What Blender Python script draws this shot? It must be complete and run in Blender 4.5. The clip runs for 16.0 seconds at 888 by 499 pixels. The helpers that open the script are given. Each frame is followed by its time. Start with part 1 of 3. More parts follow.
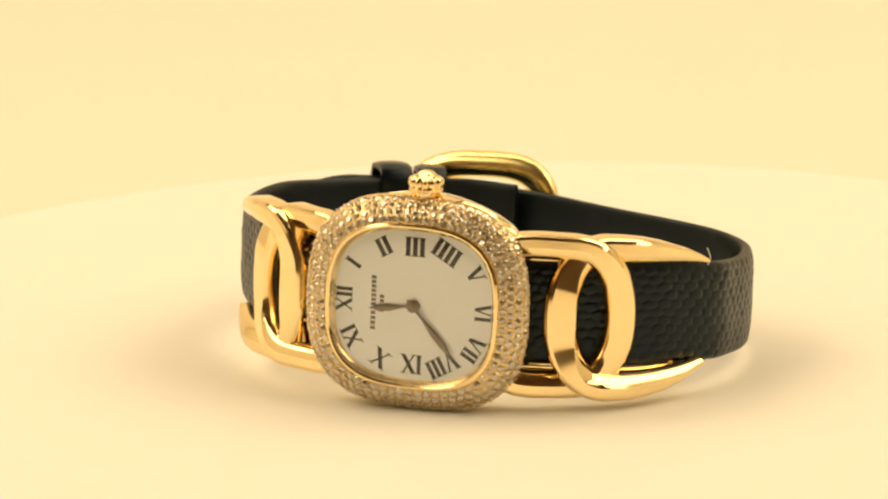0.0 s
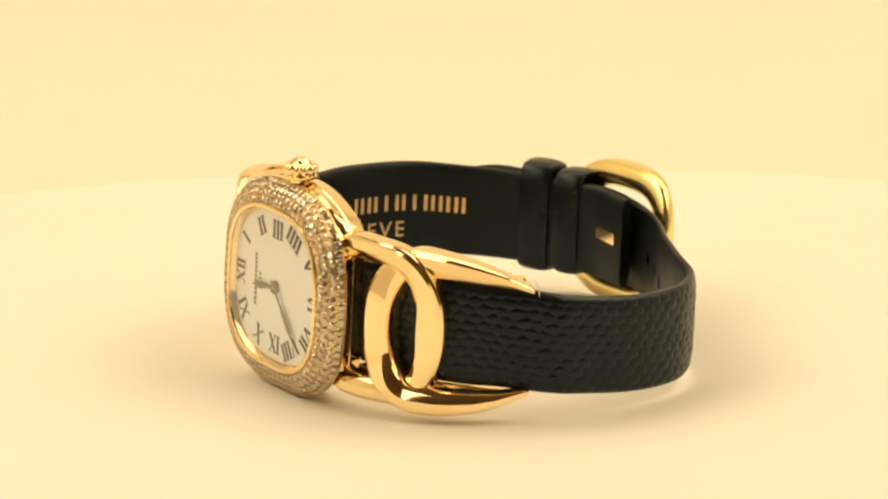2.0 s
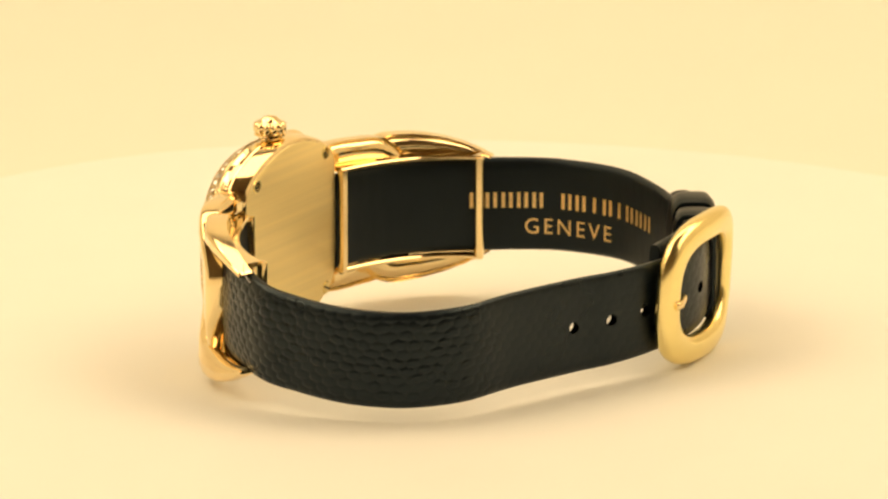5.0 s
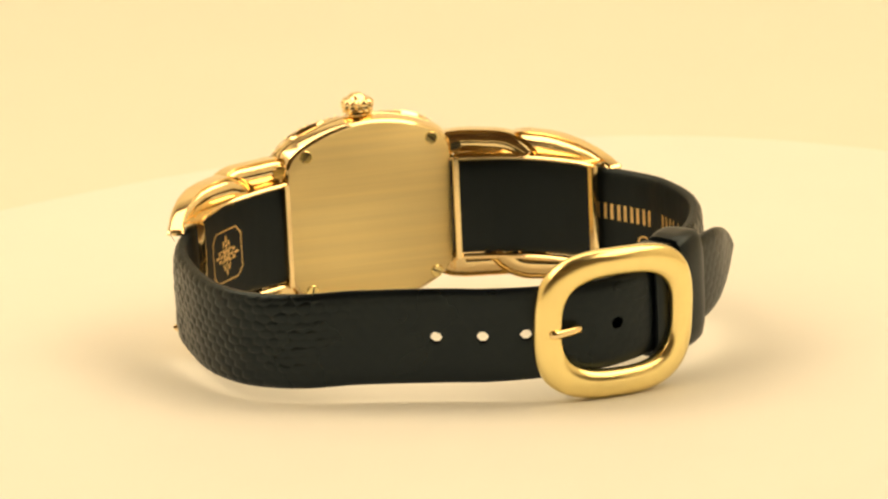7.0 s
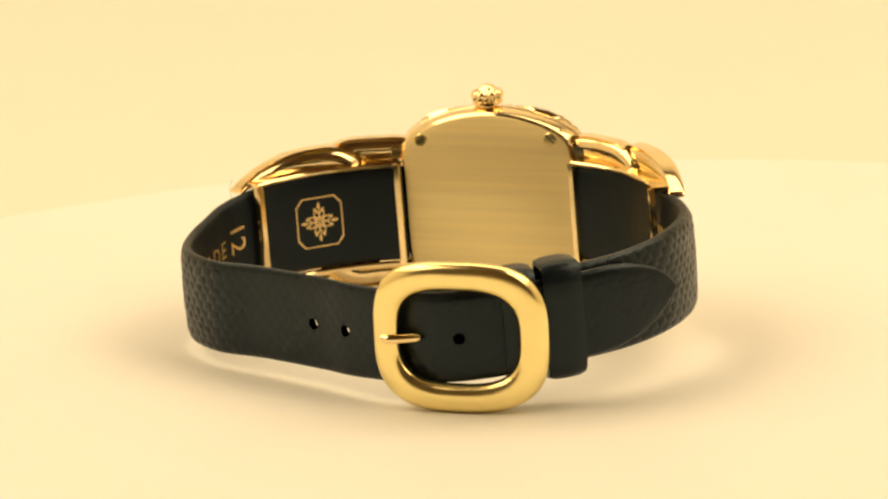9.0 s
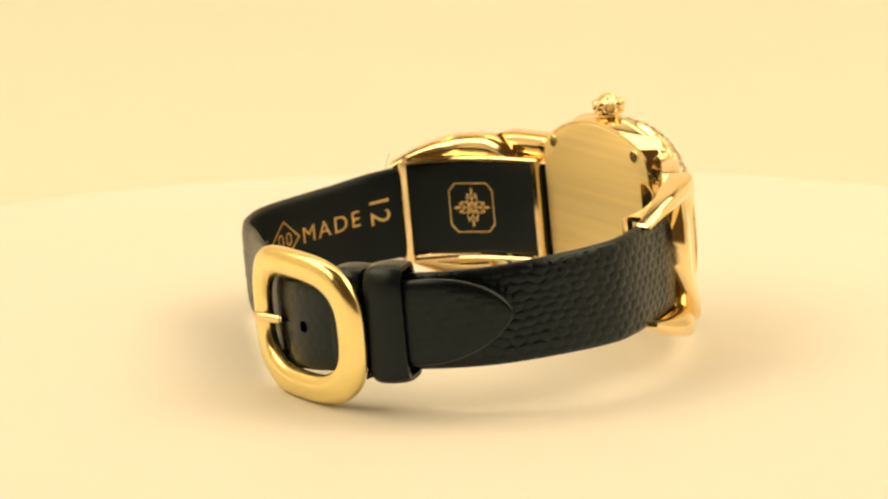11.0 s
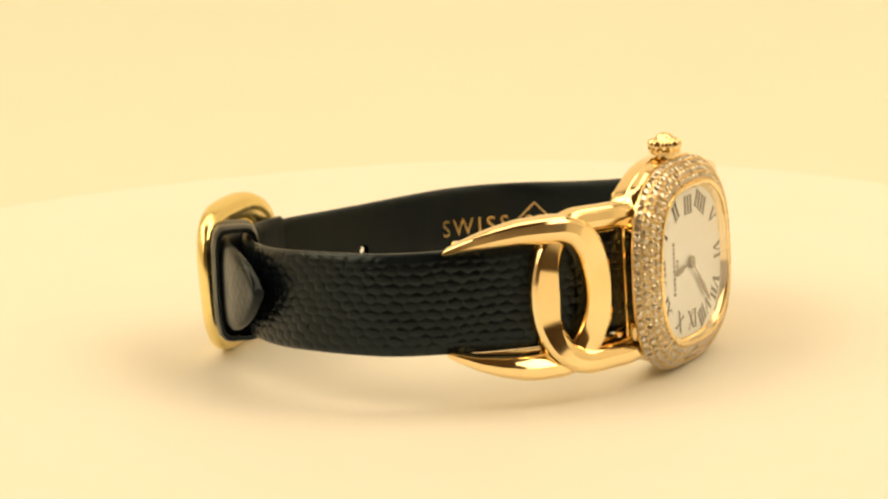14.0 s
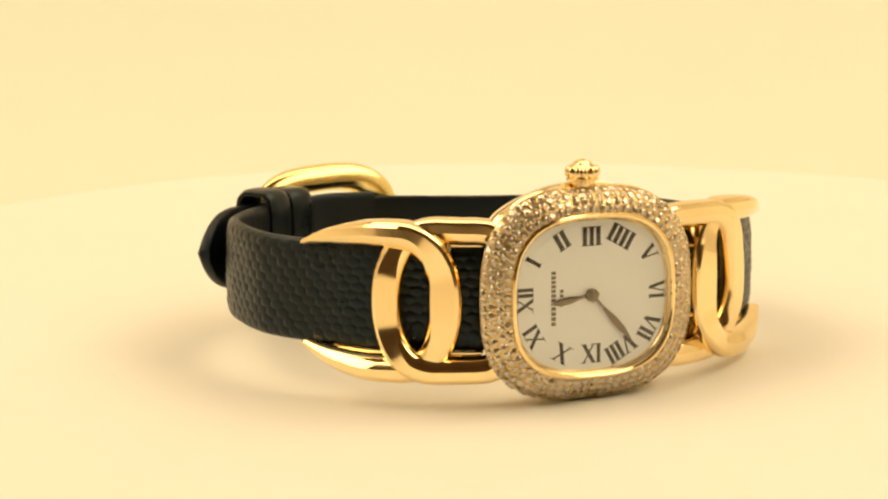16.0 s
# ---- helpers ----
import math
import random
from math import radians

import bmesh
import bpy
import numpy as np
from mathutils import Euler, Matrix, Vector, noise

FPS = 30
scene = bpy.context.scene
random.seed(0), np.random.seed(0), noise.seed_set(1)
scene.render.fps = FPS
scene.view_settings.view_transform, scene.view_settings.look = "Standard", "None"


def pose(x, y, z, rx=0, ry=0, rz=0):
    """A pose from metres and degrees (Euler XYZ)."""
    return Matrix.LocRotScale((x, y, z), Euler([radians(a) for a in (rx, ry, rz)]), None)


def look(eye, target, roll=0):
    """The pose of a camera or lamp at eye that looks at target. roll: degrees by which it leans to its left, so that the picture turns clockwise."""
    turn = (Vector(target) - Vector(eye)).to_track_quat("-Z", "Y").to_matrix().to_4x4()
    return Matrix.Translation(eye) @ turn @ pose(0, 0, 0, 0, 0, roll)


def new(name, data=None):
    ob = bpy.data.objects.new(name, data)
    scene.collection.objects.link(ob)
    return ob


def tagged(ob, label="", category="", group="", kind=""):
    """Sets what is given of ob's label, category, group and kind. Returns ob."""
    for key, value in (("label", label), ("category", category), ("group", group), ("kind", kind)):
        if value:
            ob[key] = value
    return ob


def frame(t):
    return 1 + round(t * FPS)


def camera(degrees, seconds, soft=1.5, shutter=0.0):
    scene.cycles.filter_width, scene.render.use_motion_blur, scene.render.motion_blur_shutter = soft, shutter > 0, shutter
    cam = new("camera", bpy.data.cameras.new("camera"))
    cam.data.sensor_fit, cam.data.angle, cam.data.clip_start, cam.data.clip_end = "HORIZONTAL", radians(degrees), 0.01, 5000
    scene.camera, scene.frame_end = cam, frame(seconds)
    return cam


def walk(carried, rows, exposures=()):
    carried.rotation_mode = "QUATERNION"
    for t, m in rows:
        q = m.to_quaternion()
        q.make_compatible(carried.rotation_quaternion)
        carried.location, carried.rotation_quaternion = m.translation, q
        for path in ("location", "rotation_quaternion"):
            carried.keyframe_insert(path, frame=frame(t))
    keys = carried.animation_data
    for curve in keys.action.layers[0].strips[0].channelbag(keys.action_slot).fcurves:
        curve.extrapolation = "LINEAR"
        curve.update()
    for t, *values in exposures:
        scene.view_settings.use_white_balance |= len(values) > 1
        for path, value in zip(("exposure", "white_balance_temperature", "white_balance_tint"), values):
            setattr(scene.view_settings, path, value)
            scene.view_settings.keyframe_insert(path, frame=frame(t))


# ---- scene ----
# ---------- camera and its place: it stands still ----------
cam = camera(11.65, 16.0, soft=2.2)
EYE = Vector((0.0, -0.5, 0.1325))
AIM = EYE + Vector((-0.00494, 0.97224, -0.23394))
walk(cam, [(0.0, look(EYE, AIM, -1.32)), (16.0, look(EYE, AIM, -1.32))])
cam.data.dof.use_dof = True
cam.data.dof.focus_distance = 0.487
cam.data.dof.aperture_fstop = 80.0

# ---------- light ----------
world = bpy.data.worlds.new("room_light")
scene.world = world
world.use_nodes = True
world.node_tree.nodes["Background"].inputs["Color"].default_value = (1.0, 0.80, 0.50, 1)
world.node_tree.nodes["Background"].inputs["Strength"].default_value = 0.05


def softbox(name, eye, target, sx, sy, power, colour):
    d = bpy.data.lights.new(name, "AREA")
    d.shape, d.size, d.size_y, d.energy, d.color = "RECTANGLE", sx, sy, power, colour
    ob = new(name, d)
    ob.matrix_world = look(eye, target)
    return ob


WARM = (1.0, 0.777, 0.47)
softbox("back_softbox", (0.0, 0.21, 0.63), (0.0, 0.03, 0.0), 0.7, 0.32, 2.0, WARM)
for side in (-1, 1):
    softbox("side_softbox", (0.36 * side, -0.09, 0.42), (0.0, -0.09, 0.28), 0.6, 0.42, 2.75, WARM)
scene.view_settings.exposure = 0.0

# ---------- materials ----------


def material(name, colour, rough=0.5, metal=0.0, vary=0.08, scale=900.0, bump=0.0, bump_scale=2500.0, stretch=None, spec=0.5):
    m = bpy.data.materials.new(name)
    m.use_nodes = True
    nt = m.node_tree
    b = nt.nodes["Principled BSDF"]
    b.inputs["Metallic"].default_value = metal
    b.inputs["Specular IOR Level"].default_value = spec
    co = nt.nodes.new("ShaderNodeTexCoord")
    mp = nt.nodes.new("ShaderNodeMapping")
    if stretch:
        mp.inputs["Scale"].default_value = stretch
    nt.links.new(co.outputs["Object"], mp.inputs["Vector"])
    n1 = nt.nodes.new("ShaderNodeTexNoise")
    n1.inputs["Scale"].default_value, n1.inputs["Detail"].default_value = scale, 6
    n2 = nt.nodes.new("ShaderNodeTexNoise")
    n2.inputs["Scale"].default_value, n2.inputs["Detail"].default_value = scale * 0.12, 3
    nt.links.new(mp.outputs[0], n1.inputs["Vector"])
    nt.links.new(mp.outputs[0], n2.inputs["Vector"])
    add = nt.nodes.new("ShaderNodeMath")
    add.operation = "ADD"
    nt.links.new(n1.outputs["Fac"], add.inputs[0])
    nt.links.new(n2.outputs["Fac"], add.inputs[1])
    ramp = nt.nodes.new("ShaderNodeMapRange")
    ramp.inputs["From Min"].default_value, ramp.inputs["From Max"].default_value = 0.6, 1.4
    ramp.inputs["To Min"].default_value, ramp.inputs["To Max"].default_value = 1 - vary, 1 + vary
    nt.links.new(add.outputs[0], ramp.inputs["Value"])
    mul = nt.nodes.new("ShaderNodeVectorMath")
    mul.operation = "SCALE"
    mul.inputs[0].default_value = colour
    nt.links.new(ramp.outputs[0], mul.inputs["Scale"])
    nt.links.new(mul.outputs[0], b.inputs["Base Color"])
    rr = nt.nodes.new("ShaderNodeMapRange")
    rr.inputs["From Min"].default_value, rr.inputs["From Max"].default_value = 0.3, 0.7
    rr.inputs["To Min"].default_value, rr.inputs["To Max"].default_value = rough * 0.8, min(1.0, rough * 1.25)
    nt.links.new(n2.outputs["Fac"], rr.inputs["Value"])
    nt.links.new(rr.outputs[0], b.inputs["Roughness"])
    if bump:
        n3 = nt.nodes.new("ShaderNodeTexNoise")
        n3.inputs["Scale"].default_value, n3.inputs["Detail"].default_value = bump_scale, 4
        nt.links.new(mp.outputs[0], n3.inputs["Vector"])
        bp = nt.nodes.new("ShaderNodeBump")
        bp.inputs["Strength"].default_value, bp.inputs["Distance"].default_value = bump, 0.0001
        nt.links.new(n3.outputs["Fac"], bp.inputs["Height"])
        nt.links.new(bp.outputs[0], b.inputs["Normal"])
    return m


def glass(name, ior, rough=0.0, tint=(1, 1, 1)):
    m = bpy.data.materials.new(name)
    m.use_nodes = True
    b = m.node_tree.nodes["Principled BSDF"]
    b.inputs["Base Color"].default_value = (*tint, 1)
    b.inputs["Transmission Weight"].default_value = 1.0
    b.inputs["IOR"].default_value, b.inputs["Roughness"].default_value = ior, rough
    return m


PAPER = material("white_paper", (0.80, 0.79, 0.76), 0.65, vary=0.015, scale=60, bump=0.05, bump_scale=900)
SWEEP = material("backdrop_paper", (0.78, 0.745, 0.665), 0.8, vary=0.015, scale=20, bump=0.04, bump_scale=700)
ROOM = material("room_paint", (0.60, 0.46, 0.30), 0.8, vary=0.1, scale=6)
GOLD = material("polished_gold", (0.97, 0.775, 0.43), 0.1, 1.0, vary=0.03, scale=700)
SATIN = material("satin_gold", (0.95, 0.79, 0.36), 0.22, 1.0, vary=0.04, scale=700)
BRUSHED = material("brushed_gold", (0.95, 0.80, 0.42), 0.55, 0.75, vary=0.09, scale=300, bump=0.16, bump_scale=900, stretch=(0.12, 1, 6))
SETTING = material("bead_set_gold", (0.82, 0.64, 0.34), 0.28, 1.0, vary=0.15, scale=1500)
LIZARD = material("black_lizard_leather", (0.003, 0.005, 0.008), 0.3, vary=0.25, scale=900, bump=0.15, bump_scale=5000, spec=0.36)
LINING = material("black_leather_lining", (0.004, 0.006, 0.0085), 0.42, vary=0.2, scale=700, bump=0.5, bump_scale=900, stretch=(1, 1, 0.3), spec=0.34)
for leather in (LIZARD, LINING):
    leather.node_tree.nodes["Principled BSDF"].inputs["Specular Tint"].default_value = (0.72, 0.9, 1.0, 1)
FOIL = material("gold_foil_stamp", (0.80, 0.58, 0.27), 0.35, 1.0, vary=0.25, scale=2500)
DIAL = material("silvered_dial", (0.79, 0.83, 0.87), 0.42, 0.3, vary=0.02, scale=800, bump=0.05, bump_scale=6000)
ENAMEL = material("black_dial_paint", (0.012, 0.011, 0.010), 0.4, vary=0.1)
HAND = material("dark_gold_hand", (0.20, 0.16, 0.11), 0.3, 1.0, vary=0.1)
PRINT = material("grey_dial_print", (0.16, 0.14, 0.11), 0.5, vary=0.1)
# near-black that paints the shade inside a cut, here the screw slots
RECESS_SHADE = material("recess_shade", (0.03, 0.02, 0.012), 0.5, vary=0.1)
DIAMOND = glass("diamond", 2.42)
DIAMOND.node_tree.nodes["Principled BSDF"].inputs["Transmission Weight"].default_value = 0.95
DIAMOND.node_tree.nodes["Principled BSDF"].inputs["Metallic"].default_value = 0.22


def pane(name):
    """A thin clear sheet whose gloss grows towards a grazing view."""
    m = bpy.data.materials.new(name)
    m.use_nodes = True
    nt = m.node_tree
    nt.nodes.remove(nt.nodes["Principled BSDF"])
    lw = nt.nodes.new("ShaderNodeLayerWeight")
    lw.inputs["Blend"].default_value = 0.5
    pw = nt.nodes.new("ShaderNodeMath")
    pw.operation = "POWER"
    pw.inputs[1].default_value = 3.0
    nt.links.new(lw.outputs["Facing"], pw.inputs[0])
    ma = nt.nodes.new("ShaderNodeMath")
    ma.operation = "MULTIPLY_ADD"
    ma.inputs[1].default_value, ma.inputs[2].default_value = 0.9, 0.08
    nt.links.new(pw.outputs[0], ma.inputs[0])
    tr, gl, mix = nt.nodes.new("ShaderNodeBsdfTransparent"), nt.nodes.new("ShaderNodeBsdfGlossy"), nt.nodes.new("ShaderNodeMixShader")
    gl.inputs["Roughness"].default_value = 0.02
    nt.links.new(ma.outputs[0], mix.inputs["Fac"])
    nt.links.new(tr.outputs[0], mix.inputs[1])
    nt.links.new(gl.outputs[0], mix.inputs[2])
    nt.links.new(mix.outputs[0], nt.nodes["Material Output"].inputs["Surface"])
    return m


CRYSTAL = pane("sapphire_crystal")

# ---------- mesh helpers, all in millimetres ----------
MM = 0.001


def part(name, bm, mat, parent, label="", smooth=35.0, kind=""):
    me = bpy.data.meshes.new(name)
    bmesh.ops.scale(bm, vec=(MM, MM, MM), verts=bm.verts)
    bmesh.ops.recalc_face_normals(bm, faces=bm.faces)
    if smooth:
        for f in bm.faces:
            f.smooth = True
        for e in bm.edges:
            e.smooth = len(e.link_faces) == 2 and e.calc_face_angle(0.0) < radians(smooth)
    bm.to_mesh(me)
    bm.free()
    me.materials.append(mat)
    ob = new(name, me)
    ob.parent = parent
    return tagged(ob, label, kind=kind)


def loft(bm, rings, closed=True, caps=(False, False), loop=False):
    """Skin a list of rings of points; closed: each ring is a loop; loop: the last ring meets the first."""
    vs = [[bm.verts.new(p) for p in r] for r in rings]
    n = len(vs[0])
    pairs = list(zip(vs, vs[1:])) + ([(vs[-1], vs[0])] if loop else [])
    for a, b in pairs:
        for i in range(n if closed else n - 1):
            j = (i + 1) % n
            bm.faces.new((a[i], a[j], b[j], b[i]))
    if caps[0]:
        bm.faces.new(vs[0])
    if caps[1]:
        bm.faces.new(vs[-1])
    return vs


def box(bm, sx, sy, sz, m, bevel=0.0):
    g = bmesh.ops.create_cube(bm, size=1.0)
    bmesh.ops.scale(bm, vec=(sx, sy, sz), verts=g["verts"])
    if bevel:
        es = {e for v in g["verts"] for e in v.link_edges}
        r = bmesh.ops.bevel(bm, geom=list(es), offset=bevel, segments=2, affect="EDGES")
        vs = {v for f in r["faces"] for v in f.verts} | {v for v in g["verts"] if v.is_valid}
    else:
        vs = set(g["verts"])
    bmesh.ops.transform(bm, matrix=m, verts=list(vs))


def catmull(pts, n=12):
    p = [Vector(q) for q in pts]
    p = [2 * p[0] - p[1]] + p + [2 * p[-1] - p[-2]]
    out = []
    for i in range(1, len(p) - 2):
        a, b, c, d = p[i - 1:i + 3]
        for k in range(n):
            t = k / n
            out.append(0.5 * (2 * b + (c - a) * t + (2 * a - 5 * b + 4 * c - d) * t * t + (3 * b - a - 3 * c + d) * t ** 3))
    return out + [p[-2]]


def cushion(a, b, n=2.8, count=96, y=0.0):
    out = []
    for i in range(count):
        t = 2 * math.pi * i / count
        c, s = math.cos(t), math.sin(t)
        r = (abs(c) ** n + abs(s) ** n) ** (-1 / n)
        out.append(Vector((a * r * c, y, b * r * s)))
    return out


# ---------- turntable, backdrop and room ----------
PLATE = [(0, 106), (25, 107), (45, 104), (85, 106), (110, 106), (150, 99), (175, 108), (205, 120), (230, 126), (252, 117), (280, 104), (320, 99), (340, 101), (360, 106)]


def build_turntable():
    ph = np.linspace(0, 360, 361)[:-1]
    r = np.interp(ph, [q[0] for q in PLATE], [q[1] for q in PLATE])
    kern = np.hanning(31) / np.hanning(31).sum()
    r = np.convolve(np.concatenate([r[-15:], r, r[:15]]), kern, "valid")
    base = tagged(new("turntable"), "round white paper-covered turntable plate under the watch", "turntable")
    for name, steps, caps in (("rim", ((6, -3), (1.0, -3), (0.0, -2.6), (0.0, -1.6), (0.5, -0.7), (1.5, -0.2), (3.0, 0.0)), (True, False)), ("paper_cover", ((3.0, 0.0), (40, 0.0), (80, 0.0)), (False, True))):
        bm = bmesh.new()
        loft(bm, [[((q - inset) * math.cos(radians(a)), (q - inset) * math.sin(radians(a)), z) for a, q in zip(ph, r)] for inset, z in steps], caps=caps)
        part(name, bm, PAPER, base)
    return base


def build_setting():
    bm = bmesh.new()
    prof = [(-420, -3.05), (-100, -3.05), (100, -3.05), (200, -3.05)]
    for k in range(1, 17):
        a = k / 16 * math.pi / 2
        prof.append((200 + 260 * math.sin(a), -3.05 + 260 * (1 - math.cos(a))))
    prof.append((460, 640))
    prof += [(462.5, 640)] + [(y + 2.5 * (y > 300), z - 2.5 * (y <= 460)) for y, z in prof[-2::-1]]
    rings = [[(x, y, z) for y, z in prof] for x in (-398, -200, 0, 200, 398)]
    loft(bm, rings, caps=(True, True))
    tagged(part("backdrop", bm, SWEEP, None), "seamless cream-white paper sweep behind the turntable", "backdrop", kind="structure")
    tent = tagged(new("light_box"), "white photo light box open at the front and top", "light box")
    for x in (-402.5, 402.5):
        bm = bmesh.new()
        box(bm, 4, 765, 655, Matrix.Translation((x, 82.5, 321)), 0.8)
        part("side_panel", bm, SWEEP, tent)
    for name, s, c in (("wall_north", (3000, 60, 2400), (0, 1500, 600)), ("wall_south", (3000, 60, 2400), (0, -1800, 600)),
                       ("wall_east", (60, 3400, 2400), (1530, -150, 600)), ("wall_west", (60, 3400, 2400), (-1530, -150, 600)),
                       ("ceiling", (3120, 3500, 60), (0, -150, 1830)), ("floor", (3120, 3500, 60), (0, -150, -680))):
        bm = bmesh.new()
        box(bm, *s, Matrix.Translation(c))
        tagged(part(name, bm, ROOM, None, smooth=0), "plain dim warm-brown room surface", "room", kind="structure")
    bm = bmesh.new()
    box(bm, 1360, 1240, 40, Matrix.Translation((0, -100, -26.5)), 4)
    top = new("table")
    tagged(top, "low plain wooden table under the paper sweep", "table")
    part("tabletop", bm, ROOM, top)
    for x in (-620, 620):
        for y in (-660, 460):
            bm = bmesh.new()
            box(bm, 60, 60, 603, Matrix.Translation((x, y, -348)), 3)
            part("leg", bm, ROOM, top)


# ---------- the wristwatch ----------
CASE = Matrix.Translation((3.05, -24.3, 12.5)) @ Matrix.Rotation(radians(-3.0), 4, "X") @ Matrix.Rotation(radians(2.6), 4, "Y")
UP = CASE.to_3x3() @ Vector((0, 0, 1))


def seat(bm):
    """Lay a mesh made in the case's own space into the watch's."""
    bmesh.ops.transform(bm, matrix=CASE, verts=bm.verts)
    return bm


FACE = CASE @ Matrix.Translation((0, 0, -0.42))


def arched(a, b, h, y, count=120):
    """Outline with straight flanks and arched top and bottom: half width, apex and corner heights."""
    out = []
    for i in range(count):
        t = 2 * math.pi * i / count
        c, q = abs(math.cos(t)), abs(math.sin(t))
        k = (b - h) * (c / a) ** 2
        r2 = (-q + math.sqrt(q * q + 4 * k * b)) / (2 * k) if k > 1e-9 else b / q
        r1 = a / max(c, 1e-6)
        r = (r1 ** -16 + r2 ** -16) ** (-1 / 16)
        out.append(Vector((r * math.cos(t), y, r * math.sin(t))))
    return out


def seat_face(bm):
    """Lay a mesh of the watch's face into the watch's space."""
    bmesh.ops.transform(bm, matrix=FACE, verts=bm.verts)
    return bm


def bezel_at(r):
    """Half width, half height and depth of the bezel's dome, from its rim (0) to the inner edge (1)."""
    ks, aa = (0.0, 0.08, 0.25, 0.5, 0.75, 1.0), (13.1, 13.15, 12.8, 12.0, 11.15, 10.25)
    bb, yy = (11.95, 12.0, 11.7, 11.05, 10.25, 9.45), (-1.3, -1.6, -2.25, -2.95, -3.45, -3.62)
    return np.interp(r, ks, aa), np.interp(r, ks, bb), np.interp(r, ks, yy)


def cushion_point(a, b, t, n=2.8):
    c, s = math.cos(t), math.sin(t)
    r = (abs(c) ** n + abs(s) ** n) ** (-1 / n)
    return Vector((a * r * c, 0, b * r * s))


def stone_mesh():
    """A brilliant-cut stone about 1 mm wide, its table facing +z."""
    bm = bmesh.new()
    n = 8
    ring = lambda r, z, o=0.0: [(r * math.cos(2 * math.pi * (i + o) / n), r * math.sin(2 * math.pi * (i + o) / n), z) for i in range(n)]
    loft(bm, [ring(0.06, -0.42), ring(0.5, 0.0, 0.5), ring(0.5, 0.04, 0.5), ring(0.29, 0.16)], caps=(True, True))
    bmesh.ops.scale(bm, vec=(MM, MM, MM), verts=bm.verts)
    bmesh.ops.recalc_face_normals(bm, faces=bm.faces)
    me = bpy.data.meshes.new("diamond")
    bm.to_mesh(me)
    bm.free()
    me.materials.append(DIAMOND)
    return me


